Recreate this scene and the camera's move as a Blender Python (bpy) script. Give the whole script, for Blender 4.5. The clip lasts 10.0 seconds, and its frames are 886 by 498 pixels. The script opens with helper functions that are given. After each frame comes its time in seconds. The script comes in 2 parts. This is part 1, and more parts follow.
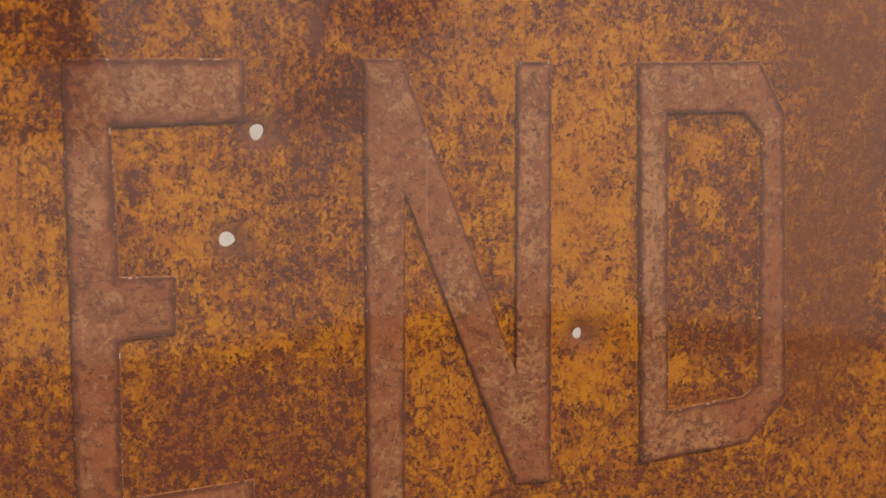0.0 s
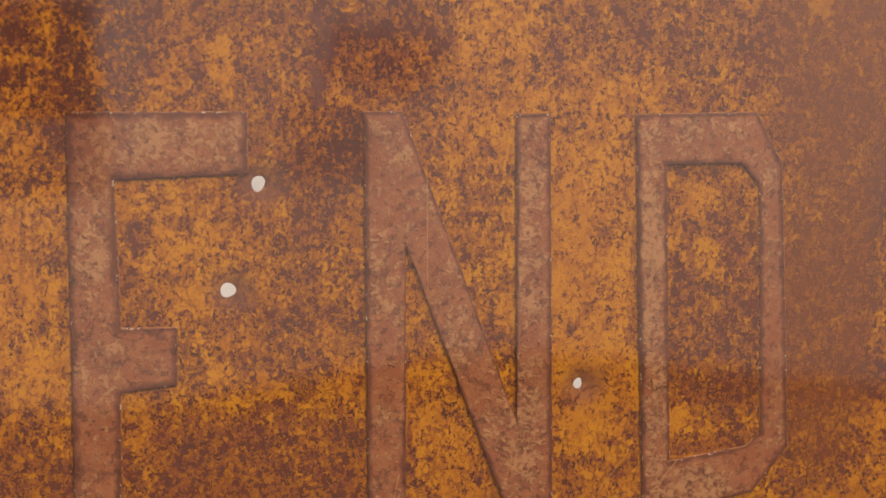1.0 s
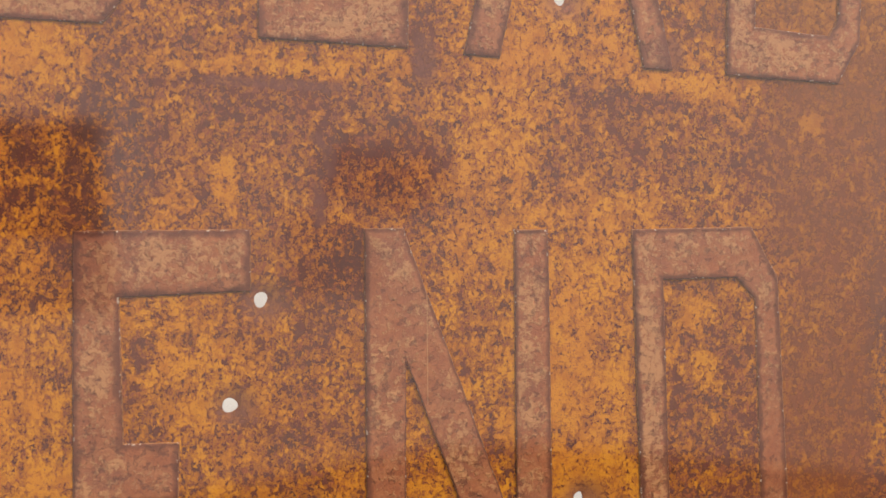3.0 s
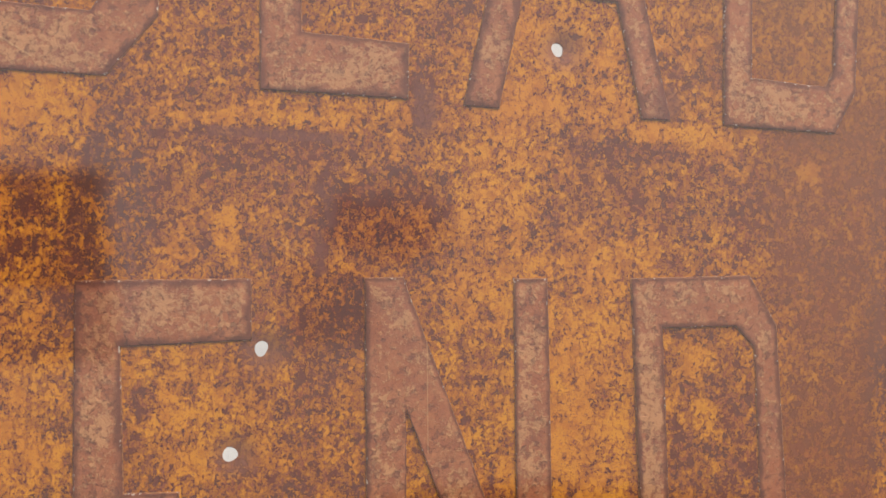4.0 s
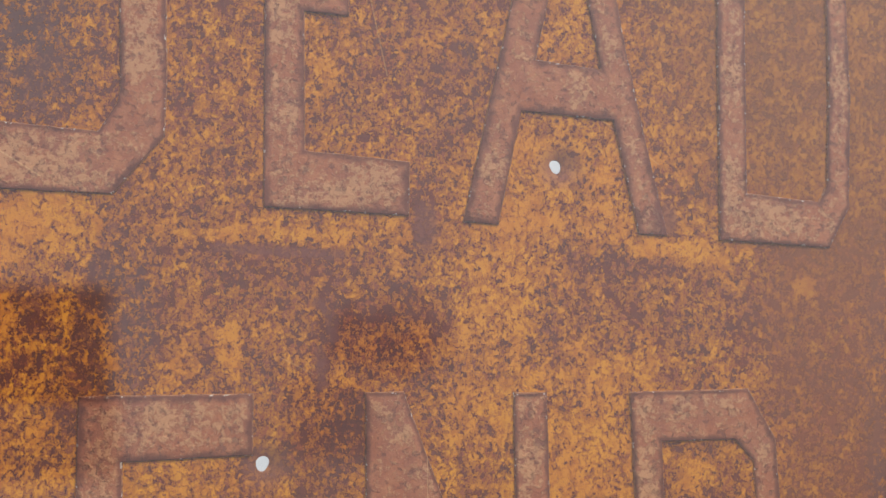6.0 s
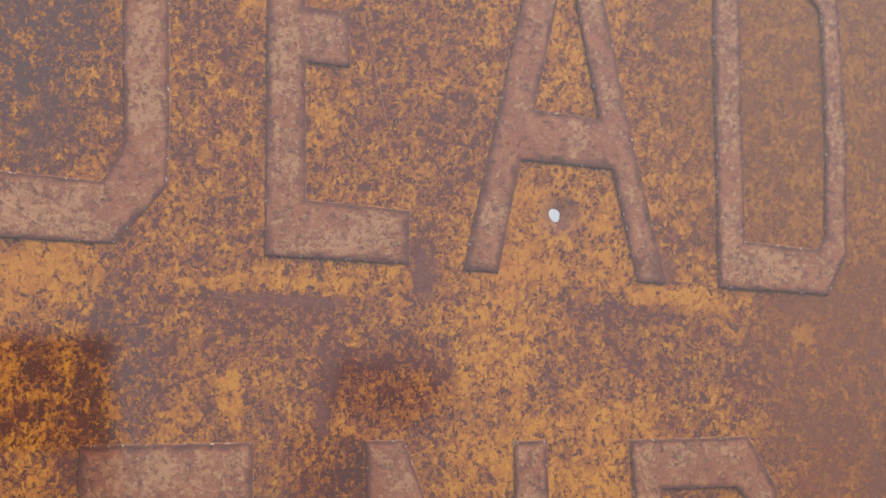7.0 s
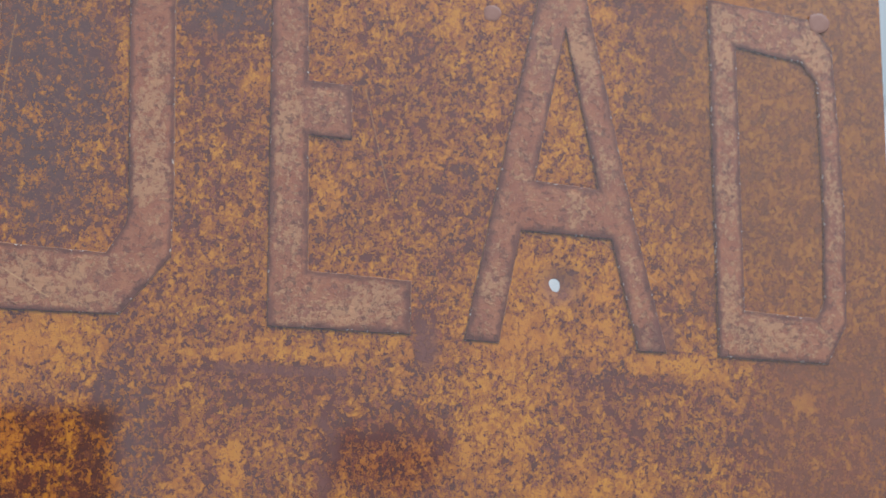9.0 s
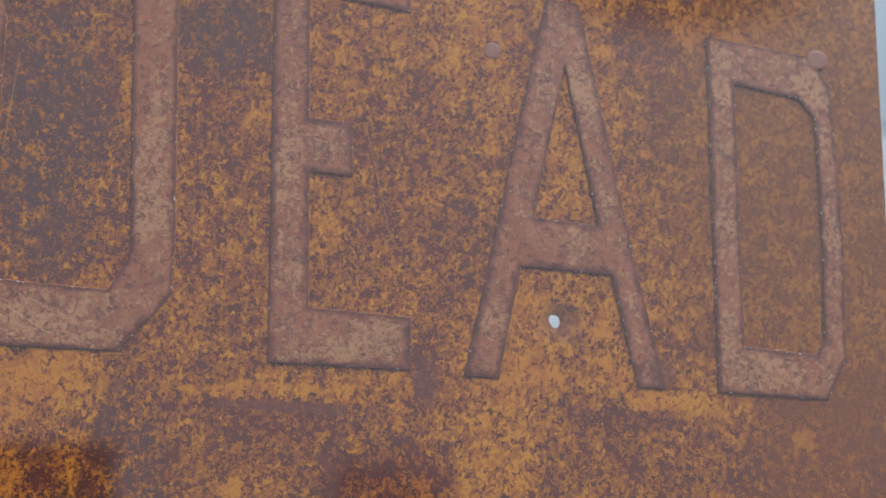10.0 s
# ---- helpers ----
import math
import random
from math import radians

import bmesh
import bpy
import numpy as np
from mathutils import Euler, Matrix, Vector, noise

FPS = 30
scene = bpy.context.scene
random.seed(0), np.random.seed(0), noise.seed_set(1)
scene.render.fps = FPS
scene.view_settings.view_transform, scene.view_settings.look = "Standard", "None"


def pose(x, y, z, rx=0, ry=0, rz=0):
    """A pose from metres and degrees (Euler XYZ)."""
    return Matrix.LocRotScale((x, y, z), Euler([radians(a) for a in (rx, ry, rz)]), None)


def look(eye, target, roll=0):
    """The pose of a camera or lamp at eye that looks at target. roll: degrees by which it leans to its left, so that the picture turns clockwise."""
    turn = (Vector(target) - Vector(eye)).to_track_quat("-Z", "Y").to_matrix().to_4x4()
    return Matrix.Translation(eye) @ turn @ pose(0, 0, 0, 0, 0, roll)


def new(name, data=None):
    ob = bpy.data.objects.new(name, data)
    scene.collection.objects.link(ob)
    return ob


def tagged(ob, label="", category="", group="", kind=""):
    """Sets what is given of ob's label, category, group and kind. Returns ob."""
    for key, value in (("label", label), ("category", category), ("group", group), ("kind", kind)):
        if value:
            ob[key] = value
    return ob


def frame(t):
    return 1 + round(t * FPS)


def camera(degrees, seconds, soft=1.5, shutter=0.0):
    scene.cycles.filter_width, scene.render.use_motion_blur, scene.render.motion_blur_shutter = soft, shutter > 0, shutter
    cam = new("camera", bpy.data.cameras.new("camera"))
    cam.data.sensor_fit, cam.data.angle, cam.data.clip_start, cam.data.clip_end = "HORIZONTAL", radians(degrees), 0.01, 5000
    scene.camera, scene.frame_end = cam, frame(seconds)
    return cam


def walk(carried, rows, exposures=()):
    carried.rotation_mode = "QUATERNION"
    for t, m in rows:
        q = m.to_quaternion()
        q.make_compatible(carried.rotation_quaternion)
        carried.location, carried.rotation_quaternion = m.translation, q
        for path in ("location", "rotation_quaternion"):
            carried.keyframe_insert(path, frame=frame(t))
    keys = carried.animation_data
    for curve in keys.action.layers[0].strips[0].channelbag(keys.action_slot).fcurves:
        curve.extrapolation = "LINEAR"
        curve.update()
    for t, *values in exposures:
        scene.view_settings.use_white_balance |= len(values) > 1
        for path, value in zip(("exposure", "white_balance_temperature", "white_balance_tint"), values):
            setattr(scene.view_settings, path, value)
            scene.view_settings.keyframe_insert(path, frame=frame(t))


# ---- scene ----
cam = camera(42.0, 10.0, soft=1.5)
# the lens is nearly wide open at this short distance, so the far ends of the sign go soft
cam.data.dof.use_dof = True
cam.data.dof.focus_distance = 0.408
cam.data.dof.aperture_fstop = 6.3

# the sign's own origin, at the top left of the N
BASE = 1.55
# the old sign leans back on its post; everything on it is given in its own plane
LEAN = 15.0
UPRIGHT = pose(0, 0, BASE, -LEAN)

# seconds, x, y, z in metres from the middle of the sheet, yaw, pitch, lean in degrees
PATH = [
    (0.0, -0.01818, -0.39365, 0.00176, -6.730, -9.626, 0.692),
    (0.5, -0.01845, -0.39467, 0.00306, -6.725, -8.545, 0.673),
    (1.0, -0.01788, -0.39526, 0.00374, -6.607, -7.363, 0.561),
    (1.5, -0.01705, -0.39635, 0.00462, -6.476, -6.237, 0.511),
    (2.0, -0.01651, -0.39765, 0.00638, -6.366, -5.019, 0.449),
    (2.5, -0.01626, -0.39914, 0.00994, -6.281, -3.932, 0.387),
    (4.0, -0.01600, -0.40246, 0.01603, -6.178, -0.892, 0.327),
    (4.5, -0.01509, -0.40358, 0.01967, -6.029, -0.275, 0.324),
    (5.0, -0.01475, -0.40491, 0.02250, -5.954, 0.667, 0.313),
    (5.5, -0.01511, -0.40606, 0.02622, -5.973, 1.531, 0.321),
    (6.0, -0.01515, -0.40801, 0.03134, -5.941, 2.650, 0.304),
    (7.5, -0.01378, -0.41169, 0.03650, -5.667, 5.071, 0.221),
    (8.0, -0.01281, -0.41267, 0.03872, -5.510, 5.556, 0.233),
    (8.5, -0.01246, -0.41391, 0.03932, -5.433, 6.348, 0.236),
    (9.0, -0.01217, -0.41498, 0.04099, -5.358, 7.128, 0.203),
    (9.5, -0.01157, -0.41634, 0.04359, -5.255, 7.676, 0.229),
    (10.0, -0.01133, -0.41739, 0.04585, -5.200, 8.237, 0.205),
]
walk(cam, [(t, UPRIGHT @ pose(x, y, z, 90 + pitch, 0, yaw) @ pose(0, 0, 0, 0, 0, lean)) for t, x, y, z, yaw, pitch, lean in PATH],
     exposures=[(0.0, -0.94, 8200, 20), (1.0, -0.76, 8100, 20), (2.5, -0.53, 7700, 17), (4.5, -0.46, 6700, 12), (6.0, -0.50, 6100, 9), (8.0, -0.53, 5700, 7), (9.0, -0.68, 5550, 6), (10.0, -0.90, 5450, 6)])

# ---- daylight: bright thin overcast, the sun high on the right in front of the sign ----
SUN_UP, SUN_TURN = 56.0, 130.0
world = bpy.data.worlds.new("sky")
scene.world = world
world.use_nodes = True
wn = world.node_tree.nodes
sky = wn.new("ShaderNodeTexSky")
sky.sky_type, sky.sun_disc = "NISHITA", False
sky.sun_elevation, sky.sun_rotation = radians(SUN_UP), radians(SUN_TURN)
sky.air_density, sky.dust_density, sky.ozone_density = 1.0, 10.0, 1.0
wn["Background"].inputs["Strength"].default_value = 0.15
# a thin layer of cloud over the whole sky, brighter overhead than at the horizon, as overcast is
cloud = wn.new("ShaderNodeMix")
cloud.data_type = "RGBA"
cloud.inputs["Factor"].default_value = 0.5
way = wn.new("ShaderNodeSeparateXYZ")
world.node_tree.links.new(wn.new("ShaderNodeTexCoord").outputs["Generated"], way.inputs[0])
rise = wn.new("ShaderNodeMapRange")
for socket, v in zip(rise.inputs[1:], (0.0, 1.0, 1.9, 3.0)):
    socket.default_value = v
world.node_tree.links.new(way.outputs["Z"], rise.inputs[0])
grey = wn.new("ShaderNodeVectorMath")
grey.operation = "SCALE"
grey.inputs[0].default_value = (5.3, 5.5, 5.55)
world.node_tree.links.new(rise.outputs[0], grey.inputs["Scale"])
world.node_tree.links.new(grey.outputs[0], cloud.inputs[7])
world.node_tree.links.new(sky.outputs[0], cloud.inputs[6])
world.node_tree.links.new(cloud.outputs[2], wn["Background"].inputs["Color"])

sun_data = bpy.data.lights.new("sun", "SUN")
sun_data.energy, sun_data.angle, sun_data.color = 2.5, radians(3), (1.0, 0.94, 0.87)
sun = new("sun", sun_data)
sun_way = Vector((math.sin(radians(SUN_TURN)) * math.cos(radians(SUN_UP)), math.cos(radians(SUN_TURN)) * math.cos(radians(SUN_UP)), math.sin(radians(SUN_UP))))
sun.matrix_world = look(sun_way * 20, (0, 0, 0))


# ---- materials ----
class Net:
    """Short hand for node materials."""

    def __init__(self, name):
        self.mat = bpy.data.materials.new(name)
        self.mat.use_nodes = True
        self.tree = self.mat.node_tree
        self.shader = self.tree.nodes["Principled BSDF"]
        self.where = self.tree.nodes.new("ShaderNodeTexCoord").outputs["Object"]

    def link(self, value, socket):
        if hasattr(value, "node"):
            self.tree.links.new(value, socket)
        elif isinstance(value, (tuple, list)) and len(value) == 3 and socket.type == "RGBA":
            socket.default_value = (*value, 1)
        else:
            socket.default_value = value

    def math(self, op, a, b=0.0, c=0.0, clamp=False):
        n = self.tree.nodes.new("ShaderNodeMath")
        n.operation, n.use_clamp = op, clamp
        for v, s in zip((a, b, c), n.inputs):
            self.link(v, s)
        return n.outputs[0]

    def vec(self, op, a, b=(0, 0, 0)):
        n = self.tree.nodes.new("ShaderNodeVectorMath")
        n.operation = op
        self.link(a, n.inputs[0])
        self.link(b, n.inputs[1])
        return n.outputs["Value"] if op == "LENGTH" else n.outputs[0]

    def noise(self, at, scale, detail=4.0, rough=0.55, colour=False, distortion=0.0):
        n = self.tree.nodes.new("ShaderNodeTexNoise")
        self.link(at, n.inputs["Vector"])
        for key, v in (("Scale", scale), ("Detail", detail), ("Roughness", rough), ("Distortion", distortion)):
            n.inputs[key].default_value = v
        return n.outputs["Color" if colour else "Fac"]

    def ramp(self, v, a, b, lo=0.0, hi=1.0):
        n = self.tree.nodes.new("ShaderNodeMapRange")
        n.interpolation_type = "SMOOTHSTEP"
        for s, x in zip(n.inputs, (v, a, b, lo, hi)):
            self.link(x, s)
        return n.outputs[0]

    def mix(self, f, a, b, kind="MIX"):
        n = self.tree.nodes.new("ShaderNodeMix")
        n.data_type, n.blend_type = "RGBA", kind
        self.link(f, n.inputs["Factor"])
        self.link(a, n.inputs[6])
        self.link(b, n.inputs[7])
        return n.outputs[2]

    def stretched(self, at, x, y, z):
        return self.vec("MULTIPLY", at, (x, y, z))

    def spot(self, at, cx, cz, rx, rz, soft=0.5):
        """1 inside an oval on the sign, 0 outside, millimetres."""
        d = self.vec("MULTIPLY", self.vec("SUBTRACT", at, (cx / 1000, 0, cz / 1000)), (1000 / rx, 0, 1000 / rz))
        return self.ramp(self.vec("LENGTH", d), 1 + soft, 1 - soft, 0.0, 1.0)

    def patch(self, at, x0, x1, z0, z1, soft=4.0):
        """1 inside a rectangle on the sign, 0 outside, millimetres."""
        xyz = self.tree.nodes.new("ShaderNodeSeparateXYZ")
        self.link(at, xyz.inputs[0])
        out = 1.0
        for axis, lo, hi in ((0, x0, x1), (2, z0, z1)):
            v = self.math("MULTIPLY", xyz.outputs[axis], 1000.0)
            out = self.math("MULTIPLY", out, self.ramp(v, lo - soft, lo + soft))
            out = self.math("MULTIPLY", out, self.ramp(v, hi + soft, hi - soft))
        return out

    def scratch(self, at, x0, z0, x1, z1, wide):
        """1 along a thin line on the sign, millimetres."""
        a, d = (x0 / 1000, 0, z0 / 1000), ((x1 - x0) / 1000, 0, (z1 - z0) / 1000)
        off = self.vec("MULTIPLY", self.vec("SUBTRACT", at, a), (1, 0, 1))
        dot = self.tree.nodes.new("ShaderNodeVectorMath")
        dot.operation = "DOT_PRODUCT"
        self.link(off, dot.inputs[0])
        self.link(tuple(v / (d[0] ** 2 + d[2] ** 2) for v in d), dot.inputs[1])
        share = self.math("ADD", dot.outputs["Value"], 0.0, clamp=True)
        scale = self.tree.nodes.new("ShaderNodeVectorMath")
        scale.operation = "SCALE"
        self.link(d, scale.inputs[0])
        self.link(share, scale.inputs["Scale"])
        return self.ramp(self.vec("LENGTH", self.vec("SUBTRACT", off, scale.outputs[0])), wide / 1000, wide / 3000)

    def bump(self, height, metres, strength=1.0):
        n = self.tree.nodes.new("ShaderNodeBump")
        n.inputs["Distance"].default_value, n.inputs["Strength"].default_value = metres, strength
        self.link(height, n.inputs["Height"])
        self.link(n.outputs[0], self.shader.inputs["Normal"])

    def flat_coat(self, weight, rough):
        """A clear coat added to mirror sky and ground like one flat pane, whatever the relief under it."""
        self.link(weight, self.shader.inputs["Coat Weight"])
        self.link(rough, self.shader.inputs["Coat Roughness"])
        # set higher than a real varnish, to strengthen the reflected sky
        self.shader.inputs["Coat IOR"].default_value = 1.78
        level = self.tree.nodes.new("ShaderNodeCombineXYZ")
        for socket, v in zip(level.inputs, UPRIGHT.to_3x3() @ Vector((0, -1, 0))):
            socket.default_value = v
        self.link(level.outputs[0], self.shader.inputs["Coat Normal"])

    def finish(self, colour, rough, metal=0.0, spec=0.5):
        self.link(colour, self.shader.inputs["Base Color"])
        self.link(rough, self.shader.inputs["Roughness"])
        self.shader.inputs["Metallic"].default_value = metal
        self.shader.inputs["Specular IOR Level"].default_value = spec
        return self.mat


HOLES = [(-35.5, -25.1, 2.25, 2.75), (-46.1, -61.8, 2.5, 2.8), (77.3, -96.8, 1.7, 2.3), (68.2, 80.6, 2.2, 2.5)]


def dark_patches(net, at):
    """Patches with edges of their own, that darken the paint and bring out its red."""
    edge = net.vec("MULTIPLY", net.vec("SUBTRACT", net.noise(at, 60, 3, colour=True), (0.5, 0.5, 0.5)), (0.006, 0.0, 0.006))
    p = net.vec("ADD", at, edge)
    s = net.math("MULTIPLY", net.patch(p, -200, -87, -6, 36, 5.0), 0.9)
    s = net.math("MAXIMUM", s, net.math("MULTIPLY", net.patch(p, -200, -84, -30, 8, 5), 0.55))
    s = net.math("MAXIMUM", s, net.math("MULTIPLY", net.patch(p, -13, 25, 5, 28, 11), 0.22))
    s = net.math("MAXIMUM", s, net.math("MULTIPLY", net.patch(p, -26, 4, -24, 6, 7), 0.3))
    s = net.math("MAXIMUM", s, net.math("MULTIPLY", net.spot(p, 120, 214, 50, 22), 0.7))
    return s


def worn_paint():
    net = Net("worn_mustard_paint")
    at = net.where
    warp = net.vec("MULTIPLY", net.vec("SUBTRACT", net.noise(at, 700, 2, colour=True), (0.5, 0.5, 0.5)), (0.0016, 0.0, 0.0016))
    p = net.vec("ADD", at, warp)
    tall = net.stretched(p, 1.0, 1.0, 0.85)
    small = net.noise(tall, 580, 3.0, 0.62, distortion=0.5)
    flake = net.noise(net.vec("ADD", tall, (0.31, 0.0, 0.17)), 210, 3, 0.6)
    fine = net.noise(tall, 1500, 2, 0.6)
    broad = net.noise(at, 24, 4, 0.55)
    middle = net.noise(at, 75, 4, 0.55)
    field = net.math("MULTIPLY", net.math("SUBTRACT", broad, 0.5), 0.20)
    field = net.math("MULTIPLY_ADD", net.math("SUBTRACT", middle, 0.5), 0.30, field)
    # where more paint is gone (plus) or has held (minus): large
    for cx, cz, rx, rz, much in (
            (172, 25, 34, 42, 0.056), (172, -65, 22, 62, 0.056), (125, -72, 17, 52, 0.048), (-32, 45, 30, 7, 0.056),
            (-38, 26, 34, 22, 0.040), (-85, 25, 14, 45, 0.048), (95, 36, 28, 13, 0.048), (10, 20, 24, 18, 0.040),
            (-115, 150, 27, 60, 0.073), (-55, 185, 18, 16, 0.065), (-53, 120, 14, 60, 0.033), (108, 165, 14, 28, 0.040)):
        field = net.math("MULTIPLY_ADD", net.spot(at, cx, cz, rx, rz), much, field)
    for cx, cz, rx, rz, much in (
            (-35, -140, 45, 32, 0.048), (-112, -140, 16, 30, 0.065), (15, 130, 26, 45, 0.033), (-12, -18, 22, 18, 0.033),
            (48, 20, 18, 40, -0.048), (80, -60, 14, 80, -0.065), (-62, -50, 18, 26, -0.040), (-115, 55, 20, 12, -0.073),
            (-113, -70, 12, 45, -0.048), (60, 75, 26, 18, -0.033), (30, -120, 14, 35, -0.033), (60, -40, 14, 40, -0.048)):
        field = net.math("MULTIPLY_ADD", net.spot(at, cx, cz, rx, rz), much, field)
    # and small: runs, chips and held islands
    for cx, cz, rx, rz, much in (
            (-13, 33, 3, 5, 0.129), (-11, 26, 2.4, 6, 0.161), (-16, 11, 2.6, 9, 0.129), (-52, 50, 2.2, 1.5, 0.202),
            (20, 64, 5, 9, 0.096), (-35, 55, 26, 3, -0.081), (110, 50, 21, 4, -0.073), (161, 38, 4, 4.5, -0.129),
            (-47, 15, 4, 9, -0.096), (118, -30, 7, 7, -0.088), (124, -52, 6, 8, -0.081), (113, -112, 9, 6, -0.081)):
        field = net.math("MULTIPLY_ADD", net.spot(p, cx, cz, rx, rz), much, field)
    for cx, cz, rx, rz, much in (
            (66, 21, 3.5, 6, 0.096), (2, 28, 6, 4, 0.096), (26, 24, 5, 4, 0.096), (-92, 40, 4, 9, 0.096),
            (-75, -42, 4, 7, 0.096), (-60, -40, 3, 5, 0.096), (84, -45, 3, 6, 0.081), (98, 45, 24, 3, 0.081),
            (103, 190, 12, 10, 0.081), (186, -95, 10, 8, 0.081), (191, -25, 9, 16, 0.073), (-30, 176, 12, 5, 0.073)):
        field = net.math("MULTIPLY_ADD", net.spot(p, cx, cz, rx, rz), much, field)
    grain = net.math("MULTIPLY_ADD", small, 0.64, net.math("MULTIPLY_ADD", flake, 0.44, net.math("MULTIPLY", fine, 0.34)))
    grain = net.math("SUBTRACT", grain, 0.228)
    field = net.math("MAXIMUM", net.math("MINIMUM", field, 0.085), -0.10)
    darkened = dark_patches(net, at)
    v = net.math("MULTIPLY_ADD", field, 1.05, grain)
    worn = net.ramp(v, 0.492, 0.538)
    tone = net.noise(at, 45, 5, 0.6)
    paint = net.mix(net.ramp(tone, 0.35, 0.65), (0.56, 0.228, 0.018), (0.51, 0.186, 0.020))
    paint = net.mix(net.math("MULTIPLY", net.ramp(net.noise(net.vec("ADD", tall, (0.5, 0, 0.9)), 170, 5, 0.65), 0.46, 0.66), 0.6), paint, (0.34, 0.098, 0.018))
    # thin, stained paint towards the chips, and a pale lifted lip along them
    paint = net.mix(net.ramp(v, 0.38, 0.49), paint, (0.36, 0.108, 0.020))
    lip = net.math("MULTIPLY", net.ramp(v, 0.462, 0.488), net.ramp(v, 0.512, 0.496))
    paint = net.mix(net.math("MULTIPLY", lip, 0.35), paint, (0.56, 0.24, 0.045))
    pit = net.ramp(net.noise(at, 1300, 2, 0.5), 0.62, 0.67)
    paint = net.mix(net.math("MULTIPLY", pit, 0.7), paint, (0.20, 0.07, 0.04))
    brown = net.mix(net.ramp(net.noise(at, 55, 4, 0.6), 0.35, 0.65), (0.275, 0.076, 0.030), (0.225, 0.070, 0.038))
    rust = net.mix(net.ramp(net.noise(at, 70, 4, 0.6), 0.35, 0.65), (0.125, 0.030, 0.020), (0.095, 0.034, 0.027))
    # crumbs of paint left in the bare stretches
    crumb = net.ramp(net.noise(net.vec("ADD", tall, (0.2, 0, 0.1)), 980, 2, 0.55), 0.535, 0.575)
    brown = net.mix(net.math("MULTIPLY", crumb, 0.62), brown, (0.43, 0.150, 0.024))
    # small dark scabs, crowded where most of the paint is gone
    scab = net.noise(net.vec("ADD", tall, (0.7, 0.0, 0.4)), 360, 3.0, 0.6, distortion=0.8)
    scab = net.math("MULTIPLY_ADD", net.math("SUBTRACT", v, 0.5), 1.25, scab)
    deep = net.ramp(scab, 0.568, 0.592)
    colour = net.mix(worn, paint, brown)
    colour = net.mix(net.math("MULTIPLY", deep, 0.80), colour, rust)
    # slate-coloured bare steel inside the first D and above
    slate = net.math("MAXIMUM", net.spot(at, -116, 145, 24, 52), net.math("MAXIMUM", net.spot(at, -56, 186, 16, 14), net.spot(at, -33, 178, 10, 5)))
    slate = net.math("MAXIMUM", slate, net.math("MULTIPLY", net.spot(at, -85, 25, 12, 40), 0.6))
    slate = net.math("MAXIMUM", slate, net.math("MULTIPLY", net.spot(at, 192, -10, 9, 60), 0.7))
    colour = net.mix(net.math("MULTIPLY", net.math("MULTIPLY", slate, worn), 0.55), colour, (0.100, 0.058, 0.052))
    # broad red-brown wash that deepens the colour over the right side
    wash = net.math("MULTIPLY", net.ramp(net.math("MAXIMUM", net.spot(at, 176, 20, 34, 55), net.spot(at, 168, -60, 20, 70)), 0.1, 1.0), 0.45)
    colour = net.mix(wash, colour, (0.27, 0.082, 0.024))
    wash = net.math("MULTIPLY", net.spot(at, 172, 140, 62, 85), 0.60)
    colour = net.mix(wash, colour, (0.25, 0.085, 0.018))
    # bare metal round the shot holes
    bare = 0.0
    for x, z, rx, rz in HOLES:
        bare = net.math("MAXIMUM", bare, net.spot(p, x + 1.5, z - 0.5, 7, 6.5, 0.7))
    colour = net.mix(net.math("MULTIPLY", bare, 0.75), colour, (0.23, 0.09, 0.055))
    # thin scratches
    line = 0.0
    for x0, z0, x1, z1, wide in ((-2, 152, 7, 112, 0.35), (-128, 176, -132, 140, 0.4), (74, -152, 92, -128, 0.35), (70, -146, 98, -137, 0.3),
                                 (-66, -18, -40, -22, 0.3), (82, 100, 106, 82, 0.4), (-30, 12, -18, 6, 0.3)):
        line = net.math("MAXIMUM", line, net.scratch(at, x0, z0, x1, z1, wide))
    colour = net.mix(net.math("MULTIPLY", line, 0.35), colour, (0.55, 0.28, 0.09))
    colour = net.mix(darkened, colour, net.mix(1.0, colour, net.mix(worn, (0.92, 0.84, 0.55), (0.66, 0.56, 0.45)), "MULTIPLY"))
    # smooth mauve smears: between the E and the A, at the foot of the A, and the runs beside the N
    smear = net.math("MAXIMUM", net.spot(p, 21, 58, 4.2, 9, 0.35), net.spot(p, 109, 62, 4, 6, 0.4))
    for x0, z0, x1, z1, wide in ((-17, 31, -12, 26, 2.6), (-12, 26, -11, 19, 3.2), (-16, 14, -15, 2, 2.8), (-52, 50, -9, 48, 2.6)):
        smear = net.math("MAXIMUM", smear, net.math("MULTIPLY", net.scratch(p, x0, z0, x1, z1, wide), 0.9))
    colour = net.mix(net.math("MULTIPLY", smear, 0.75), colour, (0.19, 0.066, 0.046))
    # a red-brown spill over the first stroke of the N
    ragged = net.vec("MULTIPLY", net.vec("SUBTRACT", net.noise(at, 90, 4, colour=True), (0.5, 0.5, 0.5)), (0.022, 0.0, 0.022))
    q = net.vec("ADD", at, ragged)
    spill = net.math("MAXIMUM", net.patch(q, -13, 26, 5, 28, 11), net.math("MULTIPLY", net.patch(q, -24, 4, -22, 6, 9), 0.6))
    colour = net.mix(net.math("MULTIPLY", spill, 0.8), colour, net.mix(1.0, colour, net.mix(worn, (0.86, 0.70, 0.50), (0.60, 0.36, 0.34)), "MULTIPLY"))
    rough = net.math("MULTIPLY_ADD", worn, 0.12, 0.36)
    rough = net.math("MULTIPLY_ADD", fine, 0.14, rough)
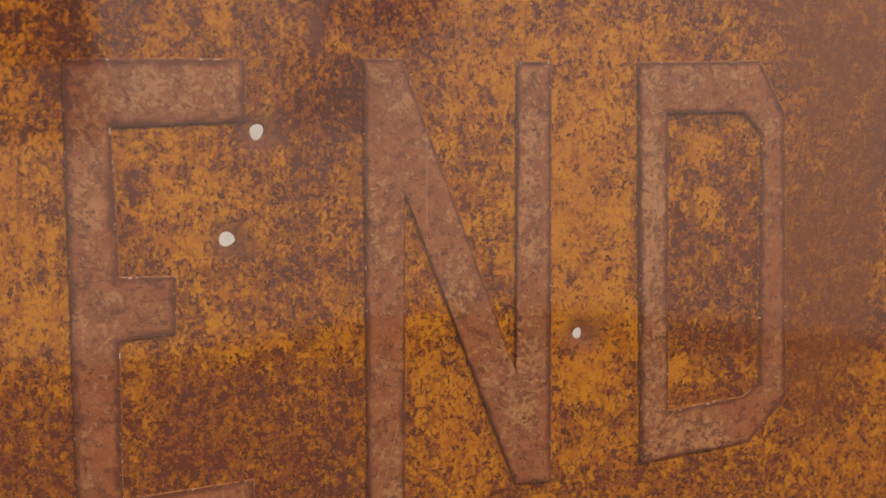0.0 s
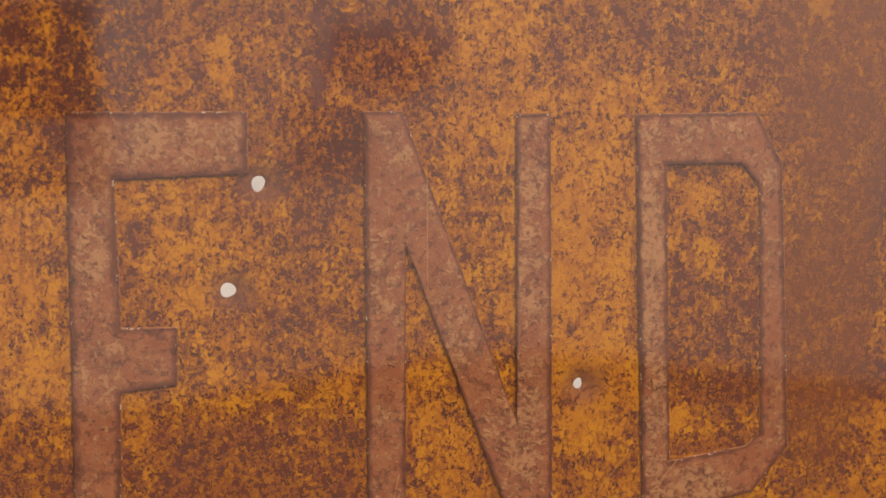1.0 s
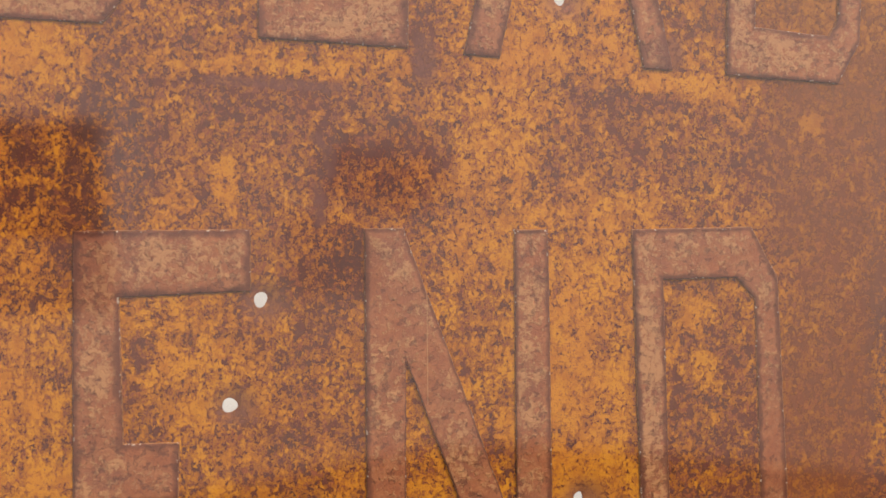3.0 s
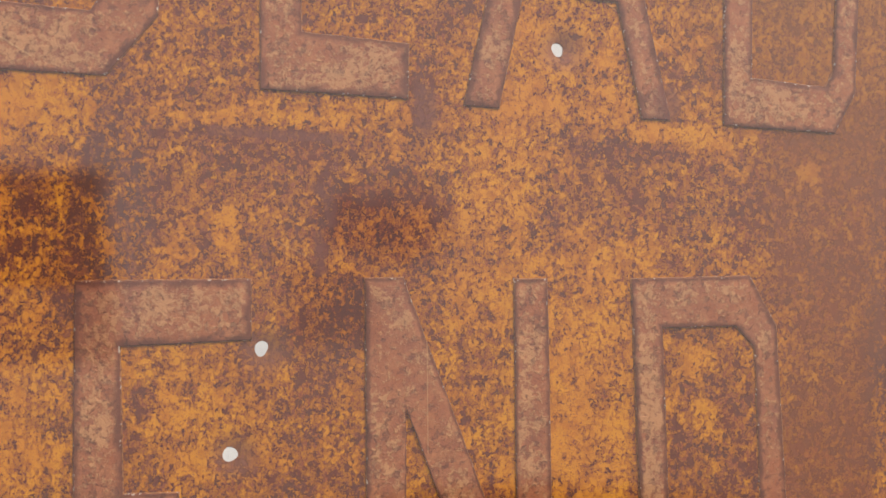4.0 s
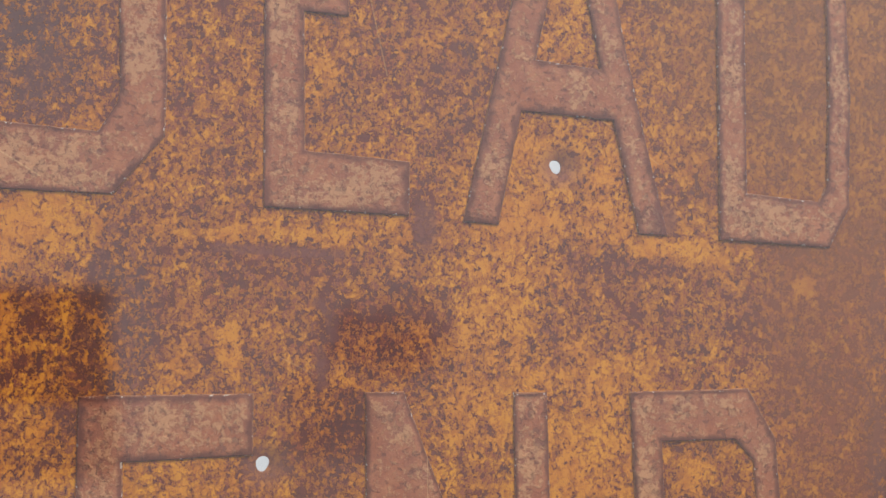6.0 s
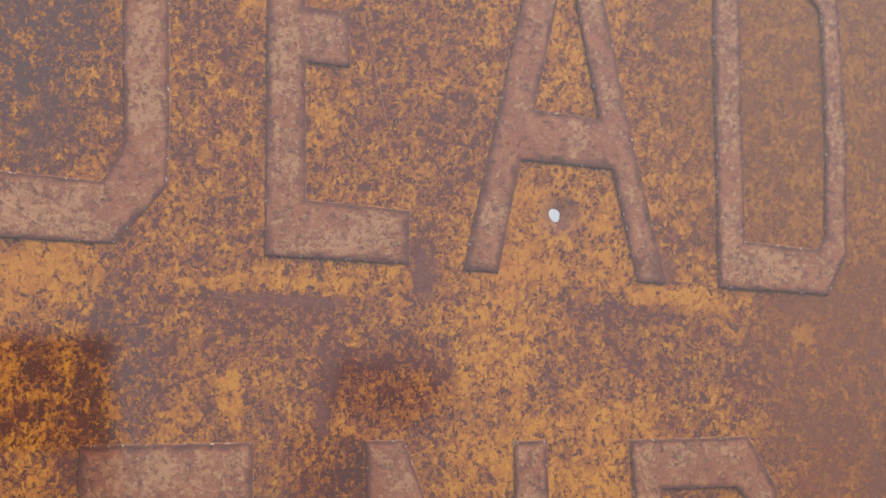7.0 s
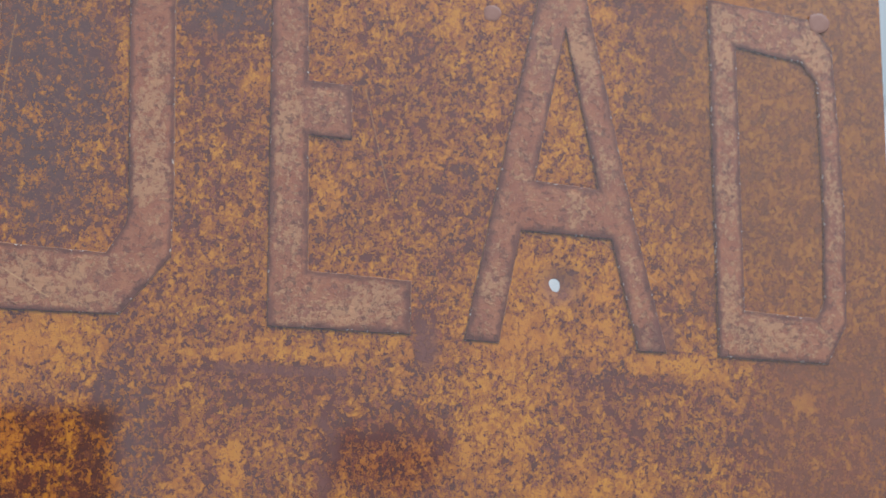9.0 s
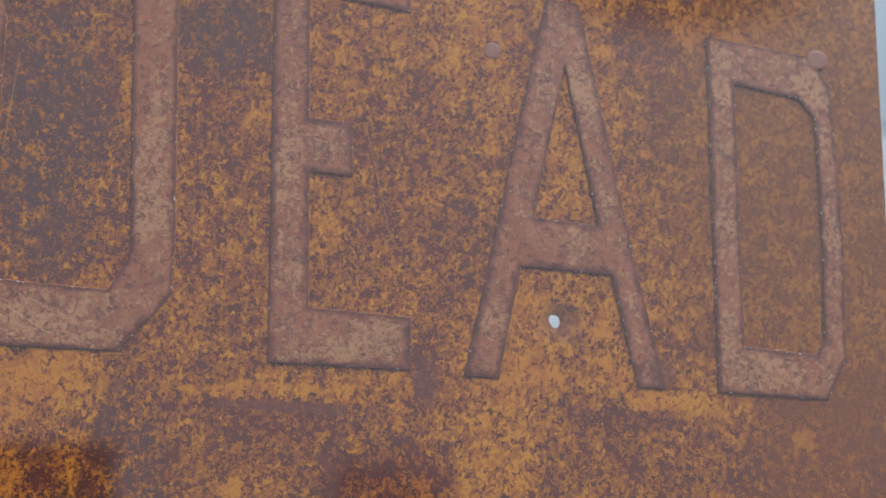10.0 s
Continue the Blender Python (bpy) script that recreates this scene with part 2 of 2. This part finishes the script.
    height = net.math("MULTIPLY_ADD", worn, -0.35, net.math("MULTIPLY_ADD", deep, -0.3, net.math("MULTIPLY", small, 0.5)))
    height = net.math("MULTIPLY_ADD", lip, 0.25, height)
    height = net.math("MULTIPLY_ADD", fine, 0.55, height)
    net.bump(height, 0.00050, 1.0)
    net.flat_coat(net.math("SUBTRACT", 1.0, net.math("MULTIPLY", net.math("MAXIMUM", darkened, net.math("MULTIPLY", spill, 0.5)), 0.85)), 0.05)
    return net.finish(colour, rough, spec=0.10)


def worn_letter():
    net = Net("rubbed_letter_paint")
    at = net.where
    warp = net.vec("MULTIPLY", net.vec("SUBTRACT", net.noise(at, 700, 2, colour=True), (0.5, 0.5, 0.5)), (0.0016, 0.0, 0.0016))
    p = net.vec("ADD", at, warp)
    inner = net.tree.nodes.new("ShaderNodeAttribute")
    inner.attribute_name = "from_rim"
    rim = inner.outputs["Fac"]
    mid = net.noise(p, 110, 5, 0.6)
    small = net.noise(p, 560, 5, 0.66)
    fine = net.noise(p, 1500, 3, 0.6)
    broad = net.noise(at, 32, 3, 0.5)
    brown = net.mix(net.ramp(broad, 0.35, 0.65), (0.330, 0.104, 0.044), (0.275, 0.098, 0.054))
    brown = net.mix(net.ramp(net.noise(p, 180, 4, 0.6), 0.38, 0.68), brown, (0.40, 0.150, 0.066))
    brown = net.mix(net.math("MULTIPLY", net.ramp(fine, 0.40, 0.66), 0.35), brown, (0.16, 0.058, 0.040))
    # pale undercoat showing in flecks, most in some stretches
    v = net.math("MULTIPLY_ADD", small, 0.74, net.math("MULTIPLY_ADD", mid, 0.30, net.math("MULTIPLY", fine, 0.16)))
    v = net.math("MULTIPLY_ADD", net.math("SUBTRACT", broad, 0.5), 0.42, v)
    v = net.math("ADD", v, net.math("MULTIPLY_ADD", rim, 0.09, -0.13))
    for cx, cz, rx, rz, much in (
            (-55, -12, 18, 10, 0.07), (-90, -45, 6, 20, 0.05), (5, -65, 6, 14, 0.05), (58, -70, 5, 60, 0.03),
            (100, -50, 4, 60, 0.06), (0, 72, 14, 9, 0.05), (-30, 120, 6, 60, 0.03), (-79, 140, 6, 40, 0.07),
            (80, 172, 6, 10, 0.08), (150, 62, 18, 8, 0.06), (134, 160, 5, 25, 0.05), (-120, 80, 14, 6, 0.045)):
        v = net.math("MULTIPLY_ADD", net.spot(at, cx, cz, rx, rz), much, v)
    pale = net.ramp(v, 0.545, 0.660)
    colour = net.mix(net.math("MULTIPLY", pale, 0.68), brown, (0.52, 0.262, 0.118))
    pits = net.ramp(net.noise(p, 340, 5, 0.7), 0.55, 0.62)
    colour = net.mix(net.math("MULTIPLY", pits, 0.5), colour, (0.125, 0.046, 0.034))
    # darker brown on flanks and rims, fading inwards with a ragged edge
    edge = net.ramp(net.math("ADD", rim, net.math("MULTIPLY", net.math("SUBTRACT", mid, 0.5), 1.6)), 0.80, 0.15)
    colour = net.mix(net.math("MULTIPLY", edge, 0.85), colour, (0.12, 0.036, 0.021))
    chip = net.math("MULTIPLY", net.ramp(net.noise(at, 620, 2, 0.6), 0.63, 0.68), net.ramp(rim, 0.30, 0.05))
    colour = net.mix(net.math("MULTIPLY", chip, 0.8), colour, (0.66, 0.56, 0.46))
    line = net.math("MAXIMUM", net.scratch(at, 22, -18, 22.6, -62, 0.22), net.scratch(at, 8, -150, 13, -128, 0.25))
    line = net.math("MAXIMUM", line, net.scratch(at, -128, 84, -112, 74, 0.4))
    line = net.math("MAXIMUM", line, net.scratch(at, 103, -140, 120, -118, 0.25))
    colour = net.mix(net.math("MULTIPLY", line, 0.45), colour, (0.58, 0.33, 0.15))
    # a rust bloom on the foot of the A
    colour = net.mix(net.math("MULTIPLY", net.spot(p, 107, 62, 5, 7), 0.7), colour, (0.16, 0.05, 0.036))
    # the pressed flanks have kept some of the mustard coat
    flank = net.math("MULTIPLY", net.ramp(rim, 0.06, 0.0), net.ramp(small, 0.40, 0.52))
    colour = net.mix(net.math("MULTIPLY", flank, 0.7), colour, (0.46, 0.20, 0.07))
    darkened = dark_patches(net, at)
    colour = net.mix(darkened, colour, net.mix(1.0, colour, (0.62, 0.45, 0.36), "MULTIPLY"))
    height = net.math("MULTIPLY_ADD", pits, -0.6, net.math("MULTIPLY_ADD", small, 1.0, net.math("MULTIPLY_ADD", pale, 0.25, net.math("MULTIPLY", fine, 0.6))))
    net.bump(height, 0.00042, 1.0)
    net.flat_coat(net.math("MULTIPLY_ADD", darkened, -0.85, 1.0), 0.05)
    return net.finish(colour, net.math("MULTIPLY_ADD", small, 0.2, 0.36), spec=0.15)


def lead_mark():
    net = Net("flattened_lead")
    n = net.noise(net.where, 350, 4)
    net.bump(n, 0.0004, 0.6)
    return net.finish(net.mix(n, (0.25, 0.12, 0.09), (0.36, 0.20, 0.155)), 0.5)


def galvanised():
    net = Net("galvanised_steel")
    n = net.noise(net.where, 60, 4)
    net.bump(n, 0.0003, 0.3)
    return net.finish(net.mix(n, (0.28, 0.29, 0.30), (0.42, 0.43, 0.44)), 0.45, 0.8)


def pale_gravel():
    net = Net("pale_limestone_gravel")
    n, m = net.noise(net.where, 3, 6), net.noise(net.where, 60, 5)
    c = net.mix(net.ramp(n, 0.4, 0.6), (0.40, 0.40, 0.40), (0.47, 0.47, 0.46))
    net.bump(m, 0.02, 0.6)
    return net.finish(net.mix(net.ramp(m, 0.5, 0.75), c, (0.33, 0.32, 0.31)), 0.9)


def asphalt():
    net = Net("asphalt")
    n, m = net.noise(net.where, 1.5, 5), net.noise(net.where, 220, 3)
    c = net.mix(net.ramp(n, 0.35, 0.65), (0.045, 0.045, 0.046), (0.065, 0.063, 0.060))
    net.bump(m, 0.006, 0.8)
    return net.finish(net.mix(net.ramp(m, 0.5, 0.7), c, (0.10, 0.10, 0.10)), 0.85)


def scrub():
    net = Net("dark_scrub")
    n, m = net.noise(net.where, 0.06, 5), net.noise(net.where, 0.8, 4)
    net.bump(m, 0.8, 1.0)
    return net.finish(net.mix(net.ramp(m, 0.4, 0.6), net.mix(n, (0.030, 0.036, 0.018), (0.055, 0.050, 0.026)), (0.022, 0.026, 0.014)), 0.95)


PAINT, LETTER, LEAD, STEEL, GRAVEL, ASPHALT, SCRUB = worn_paint(), worn_letter(), lead_mark(), galvanised(), pale_gravel(), asphalt(), scrub()


def part(name, bm, material, parent, label=""):
    me = bpy.data.meshes.new(name)
    bm.to_mesh(me)
    bm.free()
    me.materials.append(material)
    ob = new(name, me)
    ob.parent = parent
    return tagged(ob, label) if label else ob


# ---- ground ----
# unseen ground, made dark so the sign's lower part reflects little
bm = bmesh.new()
bmesh.ops.create_grid(bm, x_segments=40, y_segments=40, size=3000)
ground_mesh = bpy.data.meshes.new("ground")
bm.to_mesh(ground_mesh)
bm.free()
ground_mesh.materials.append(ASPHALT)
tagged(new("ground", ground_mesh), "dark asphalt ground, unseen, added to keep low reflections dark", "ground", kind="structure")

# a bed of pale gravel under and behind the sign, a low slab on the ground;
# added as a bright backdrop for the shot holes
bm = bmesh.new()
bmesh.ops.create_cube(bm, size=1, matrix=Matrix.Translation((0, 149.5, 0.0)) @ Matrix.Diagonal((600, 300.0, 0.08, 1)))
gravel_mesh = bpy.data.meshes.new("gravel_bed")
bm.to_mesh(gravel_mesh)
bm.free()
gravel_mesh.materials.append(GRAVEL)
tagged(new("gravel_bed", gravel_mesh), "pale gravel bed, added as bright backdrop behind the shot holes", "gravel", kind="structure")


# a low dark hill opposite, unseen, added so its outline darkens the coat's reflection
def hill():
    xs, ys, verts = range(-220, 321, 4), range(-420, -239, 6), []
    for x in xs:
        for y in ys:
            across = math.exp(-((x - 50) / (105 if x > 50 else 75)) ** 2)
            along = math.exp(-((y + 330) / 40) ** 2)
            rough = noise.noise(Vector((x / 14, y / 14, 3.0))) * 1.2 + noise.noise(Vector((x / 5, y / 5, 8.0))) * 0.5
            verts.append((x, y, 16.2 * across * along + rough * across * along - 0.6))
    n = len(ys)
    quads = [(i * n + j, (i + 1) * n + j, (i + 1) * n + j + 1, i * n + j + 1) for i in range(len(xs) - 1) for j in range(n - 1)]
    me = bpy.data.meshes.new("hill")
    me.from_pydata(verts, [], quads)
    me.update()
    me.materials.append(SCRUB)
    tagged(new("hill", me), "unseen low dark hill with scrub, added for its reflection", "hill", kind="structure")


hill()

# ---- the sign: a pressed steel sheet with raised letters, its origin at the top left of the N ----
sign = tagged(new("road_sign"), "rusted mustard steel road sign with raised letters and shot holes", "road sign")
sign.matrix_world = UPRIGHT
LEFT, RIGHT, BOTTOM, TOP, THICK = -0.205, 0.1965, -0.215, 0.255, 0.0016


# paint blisters and runs: place, half width, half height, how far they stand out, millimetres
BLISTERS = [(-52, 50, 2.4, 1.6, 0.5), (-12.5, 30, 2.0, 4.5, 0.35), (-10.5, 24, 1.8, 4.0, 0.35), (-16, 11, 1.9, 7.0, 0.3), (20, 62, 4.5, 8.0, 0.25), (-80, 58, 5.0, 2.2, 0.2)]


def warp_of(x, z):
    """The sheet is not quite flat: a few tenths of a millimetre of waves, and the dents round the holes."""
    y = 0.0003 * noise.noise(Vector((x * 22, 0.3, z * 22))) + 0.00012 * noise.noise(Vector((x * 90, 1.7, z * 90)))
    for bx, bz, rx, rz, high in BLISTERS:
        d = math.hypot((x * 1000 - bx) / rx, (z * 1000 - bz) / rz)
        if d < 2.5:
            y -= high / 1000 * math.exp(-d * d)
    for hx, hz, rx, rz in HOLES:
        d = math.hypot((x - (hx + 1.9) / 1000) / 0.0056, (z - hz / 1000) / 0.0050)
        if d < 3:
            y += 0.0018 * math.exp(-d * d)
    return y


def lines(lo, hi, centres, step=0.0016, fine=0.0004, reach=0.0035, mid=0.001, mid_reach=0.013):
    """Grid lines from lo to hi, close together round the given places."""
    out, v = [lo], lo
    while v < hi - 1e-6:
        near = min(abs(v - c) for c in centres)
        v += fine if near < reach else mid if near < mid_reach else step
        out.append(min(v, hi))
    return out


def sheet():
    xs = lines(LEFT, RIGHT, [h[0] / 1000 for h in HOLES])
    zs = lines(BOTTOM, TOP, [h[1] / 1000 for h in HOLES])
    inside, verts, index = {}, [], {}

    def trim(x, z):
        """The sheet was cut a little out of square: wider towards the bottom."""
        return x + max(0.0, x - 0.09) / (RIGHT - 0.09) * 0.0065 * max(0.0, (0.12 - z) / 0.3)

    for i, x in enumerate(xs):
        for j, z in enumerate(zs):
            for k, (hx, hz, rx, rz) in enumerate(HOLES):
                ang = math.atan2(z * 1000 - hz, x * 1000 - hx)
                grow = 1 + 0.07 * math.sin(2 * ang + k) + 0.05 * math.sin(3 * ang + 2 * k)
                d = math.hypot((x * 1000 - hx) / rx, (z * 1000 - hz) / rz) / grow
                if d < 1:
                    inside[i, j] = (k, d)
    def hidden(i, j):
        return all((i + a, j + b) in inside for a in (0, 1) for b in (0, 1))
    faces = [(i, j) for i in range(len(xs) - 1) for j in range(len(zs) - 1) if not hidden(i, j)]
    def vert(i, j):
        if (i, j) not in index:
            x, z = xs[i], zs[j]
            if (i, j) in inside:
                k, d = inside[i, j]
                hx, hz = HOLES[k][0] / 1000, HOLES[k][1] / 1000
                x, z = hx + (x - hx) / max(d, 0.2), hz + (z - hz) / max(d, 0.2)
            index[i, j] = len(verts)
            x = trim(x, z)
            verts.append((x, warp_of(x, z), z))
        return index[i, j]
    quads = [(vert(i, j), vert(i + 1, j), vert(i + 1, j + 1), vert(i, j + 1)) for i, j in faces]
    n = len(verts)
    count = {}
    for q in quads:
        for a, b in zip(q, q[1:] + q[:1]):
            count[a, b] = 1
    rims = [(a, b) for a, b in count if (b, a) not in count]
    verts += [(x, y + THICK, z) for x, y, z in verts]
    quads += [tuple(v + n for v in reversed(q)) for q in quads]
    quads += [(b, a, a + n, b + n) for a, b in rims]
    me = bpy.data.meshes.new("sheet")
    me.from_pydata(verts, [], quads)
    me.polygons.foreach_set("use_smooth", [True] * (len(quads) - len(rims)) + [False] * len(rims))
    me.update()
    me.materials.append(PAINT)
    ob = new("sheet", me)
    ob.parent = sign
    return tagged(ob, "mustard paint flaking off brown rusted sheet steel")


sheet()


def offset_loop(loop, d):
    """The closed loop moved to its left by d, corners mitred."""
    out, n = [], len(loop)
    for k in range(n):
        a, b, c = Vector(loop[k - 1]), Vector(loop[k]), Vector(loop[(k + 1) % n])
        u, w = (b - a).normalized(), (c - b).normalized()
        nu, nw = Vector((-u.y, u.x)), Vector((-w.y, w.x))
        m = (nu + nw)
        m = m / max(m.dot(nu), 0.35)
        out.append(tuple(b + m * d))
    return out


def area(loop):
    return sum(a[0] * b[1] - b[0] * a[1] for a, b in zip(loop, loop[1:] + loop[:1])) / 2


def dense(loop, steps):
    """More points along the sides, a little uneven as on pressed and worn metal."""
    out = []
    for a, b, n in zip(loop, loop[1:] + loop[:1], steps):
        a, b = Vector(a), Vector(b)
        side = (b - a).normalized()
        side = Vector((-side.y, side.x))
        for k in range(n):
            p = a.lerp(b, k / n)
            if 0 < k:
                p = p + side * (0.22 * noise.noise(Vector((p.x * 0.16, p.y * 0.16, 5.0))) + 0.10 * noise.noise(Vector((p.x * 0.6, p.y * 0.6, 2.0))))
            out.append(tuple(p))
    return out


# inset from the outline, height above the sheet, 0 at the rim to 1 well inside: millimetres
PROFILE = [(-0.2, -0.6, 0.0), (0.0, 0.0, 0.0), (0.12, 0.4, 0.0), (0.28, 0.78, 0.02), (0.5, 0.97, 0.10), (0.9, 1.02, 0.25), (4.2, 1.03, 1.0)]


def raised_letter(loops, label, widest=4.2, worn_from=None):
    """One pressed letter: an outline and its counters, in millimetres on the sheet; beyond worn_from it is beaten flatter."""
    bm = bmesh.new()
    layer = bm.verts.layers.float.new("from_rim")
    last = []
    for k, loop in enumerate(loops):
        if (area(loop) > 0) != (k == 0):
            loop = loop[::-1]
        steps = [max(1, round((Vector(a) - Vector(b)).length / 2.5)) for a, b in zip(loop, loop[1:] + loop[:1])]
        rings = []
        for inset, high, far in PROFILE:
            ring = []
            for (x, z) in dense(offset_loop(loop, min(inset, widest)), steps):
                y = warp_of(x / 1000, z / 1000) if high < 1.0 else 0.5 * warp_of(x / 1000, z / 1000)
                low = 1.0 if worn_from is None or high < 0 else 1.0 - 0.6 * min(1.0, max(0.0, (x - worn_from) / 10))
                v = bm.verts.new((x / 1000, min(y, 0.0004) - high * low / 1000, z / 1000))
                v[layer] = far
                ring.append(v)
            rings.append(ring)
        for lo, hi in zip(rings, rings[1:]):
            n = len(lo)
            for i in range(n):
                f = bm.faces.new((lo[i], lo[(i + 1) % n], hi[(i + 1) % n], hi[i]))
                f.smooth = True
        ring = rings[-1]
        last += [bm.edges.get((ring[i], ring[(i + 1) % len(ring)])) for i in range(len(ring))]
    made = bmesh.ops.triangle_fill(bm, edges=last, use_beauty=True, use_dissolve=False, normal=(0, -1, 0))
    for f in made["geom"]:
        if isinstance(f, bmesh.types.BMFace):
            f.smooth = True
    bmesh.ops.recalc_face_normals(bm, faces=bm.faces)
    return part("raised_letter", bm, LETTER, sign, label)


# DEAD, the upper word
raised_letter([
    [(-71.7, 198.2), (-69.8, 104.9), (-70.4, 88.4), (-87.7, 67.9), (-152.0, 70.5), (-150.5, 212.0), (-88.0, 214.0), (-72.0, 206.0)],
    [(-88.5, 197.6), (-85.9, 104.6), (-86.7, 100.5), (-93.1, 90.1), (-134.0, 93.6), (-133.0, 196.0), (-92.0, 201.0)]], "raised letter D, rubbed brown paint with darker rims", widest=2.9)
raised_letter([
    [(-36.2, 64.3), (15.2, 61.7), (15.4, 81.3), (-21.7, 84.7), (-22.5, 134.0), (-6.8, 132.6), (-6.7, 153.1), (-22.7, 154.8), (-23.7, 203.0), (14.4, 195.9), (13.9, 219.5), (-37.2, 226.0)]], "raised letter E, rubbed brown paint with darker rims")
raised_letter([
    [(65.6, 204.4), (78.5, 202.0), (97.3, 107.7), (109.3, 55.7), (98.3, 56.1), (88.9, 97.4), (55.5, 100.1), (47.2, 59.0), (34.2, 60.0)],
    [(72.7, 176.4), (60.7, 119.2), (84.3, 116.2)]], "raised letter A, rubbed brown paint with darker rims")
raised_letter([
    [(127.6, 191.1), (167.5, 184.2), (176.5, 172.0), (179.2, 109.0), (178.2, 67.0), (170.5, 52.0), (128.4, 54.4)],
    [(138.6, 171.7), (163.7, 166.6), (169.4, 158.5), (170.3, 108.9), (169.4, 74.9), (166.3, 69.2), (139.3, 71.9)]], "raised letter D, rubbed brown paint with darker rims", widest=2.9)
# END, the lower word
raised_letter([
    [(-98.2, -1.4), (-38.7, -0.6), (-38.6, -22.1), (-82.7, -24.2), (-81.6, -74.1), (-62.9, -73.9), (-63.4, -94.5), (-82.4, -97.1), (-83.0, -153.1), (-37.9, -147.4), (-37.3, -172.3), (-99.5, -174.0)]], "raised letter E, rubbed brown paint with darker rims")
raised_letter([
    [(-0.0, -0.3), (13.7, 0.0), (54.8, -109.5), (52.5, -0.5), (64.9, -0.4), (69.0, -151.7), (55.4, -152.6), (14.9, -46.4), (15.8, -159.2), (2.0, -159.8)]], "raised letter N, rubbed brown paint with darker rims", widest=2.9)
raised_letter([
    [(94.9, -0.4), (139.1, 0.7), (149.4, -17.6), (156.5, -121.3), (143.2, -138.8), (101.8, -146.3)],
    [(107.0, -18.4), (133.8, -17.8), (140.7, -25.6), (145.3, -116.1), (139.8, -120.9), (111.9, -125.6)]], "raised letter D, rubbed brown paint with darker rims", widest=2.9, worn_from=134)

# ---- two flattened shot marks ----
def shot_mark(x, z, r):
    bm = bmesh.new()
    rings, n = [], 20
    y0 = warp_of(x / 1000, z / 1000)
    for f, h in ((1.0, -0.05), (0.93, 0.08), (0.7, 0.13), (0.35, 0.14)):
        rings.append([bm.verts.new(((x + r * f * math.cos(a) * (1 + 0.06 * math.sin(3 * a + x))) / 1000, y0 - (h + 1.0 * (x > 100)) / 1000,
                                    (z + r * f * math.sin(a) * (1 + 0.06 * math.cos(2 * a))) / 1000)) for a in (2 * math.pi * k / n for k in range(n))])
    for lo, hi in zip(rings, rings[1:]):
        for i in range(n):
            bm.faces.new((lo[i], lo[(i + 1) % n], hi[(i + 1) % n], hi[i])).smooth = True
    bm.faces.new(rings[-1]).smooth = True
    bmesh.ops.recalc_face_normals(bm, faces=bm.faces)
    part("shot_mark", bm, LEAD, sign, "pale flattened lead shot mark")


shot_mark(45.0, 182.5, 3.4)
shot_mark(171.3, 182.6, 4.2)

# ---- the post behind: a steel channel, from the ground to the top of the sheet ----
bm = bmesh.new()
outline = [(-22, 1.2), (22, 1.2), (22, 4.2), (14, 4.2), (14, 24), (-14, 24), (-14, 4.2), (-22, 4.2)]
rows = [[bm.verts.new(((20 + x) / 1000, (y + 1.2) / 1000, z)) for x, y in outline] for z in (-BASE - 0.3, TOP - 0.02)]
for i in range(len(outline)):
    j = (i + 1) % len(outline)
    bm.faces.new((rows[0][i], rows[0][j], rows[1][j], rows[1][i]))
bm.faces.new(rows[0]), bm.faces.new(rows[1])
bmesh.ops.recalc_face_normals(bm, faces=bm.faces)
part("post", bm, STEEL, sign, "galvanised steel channel post")
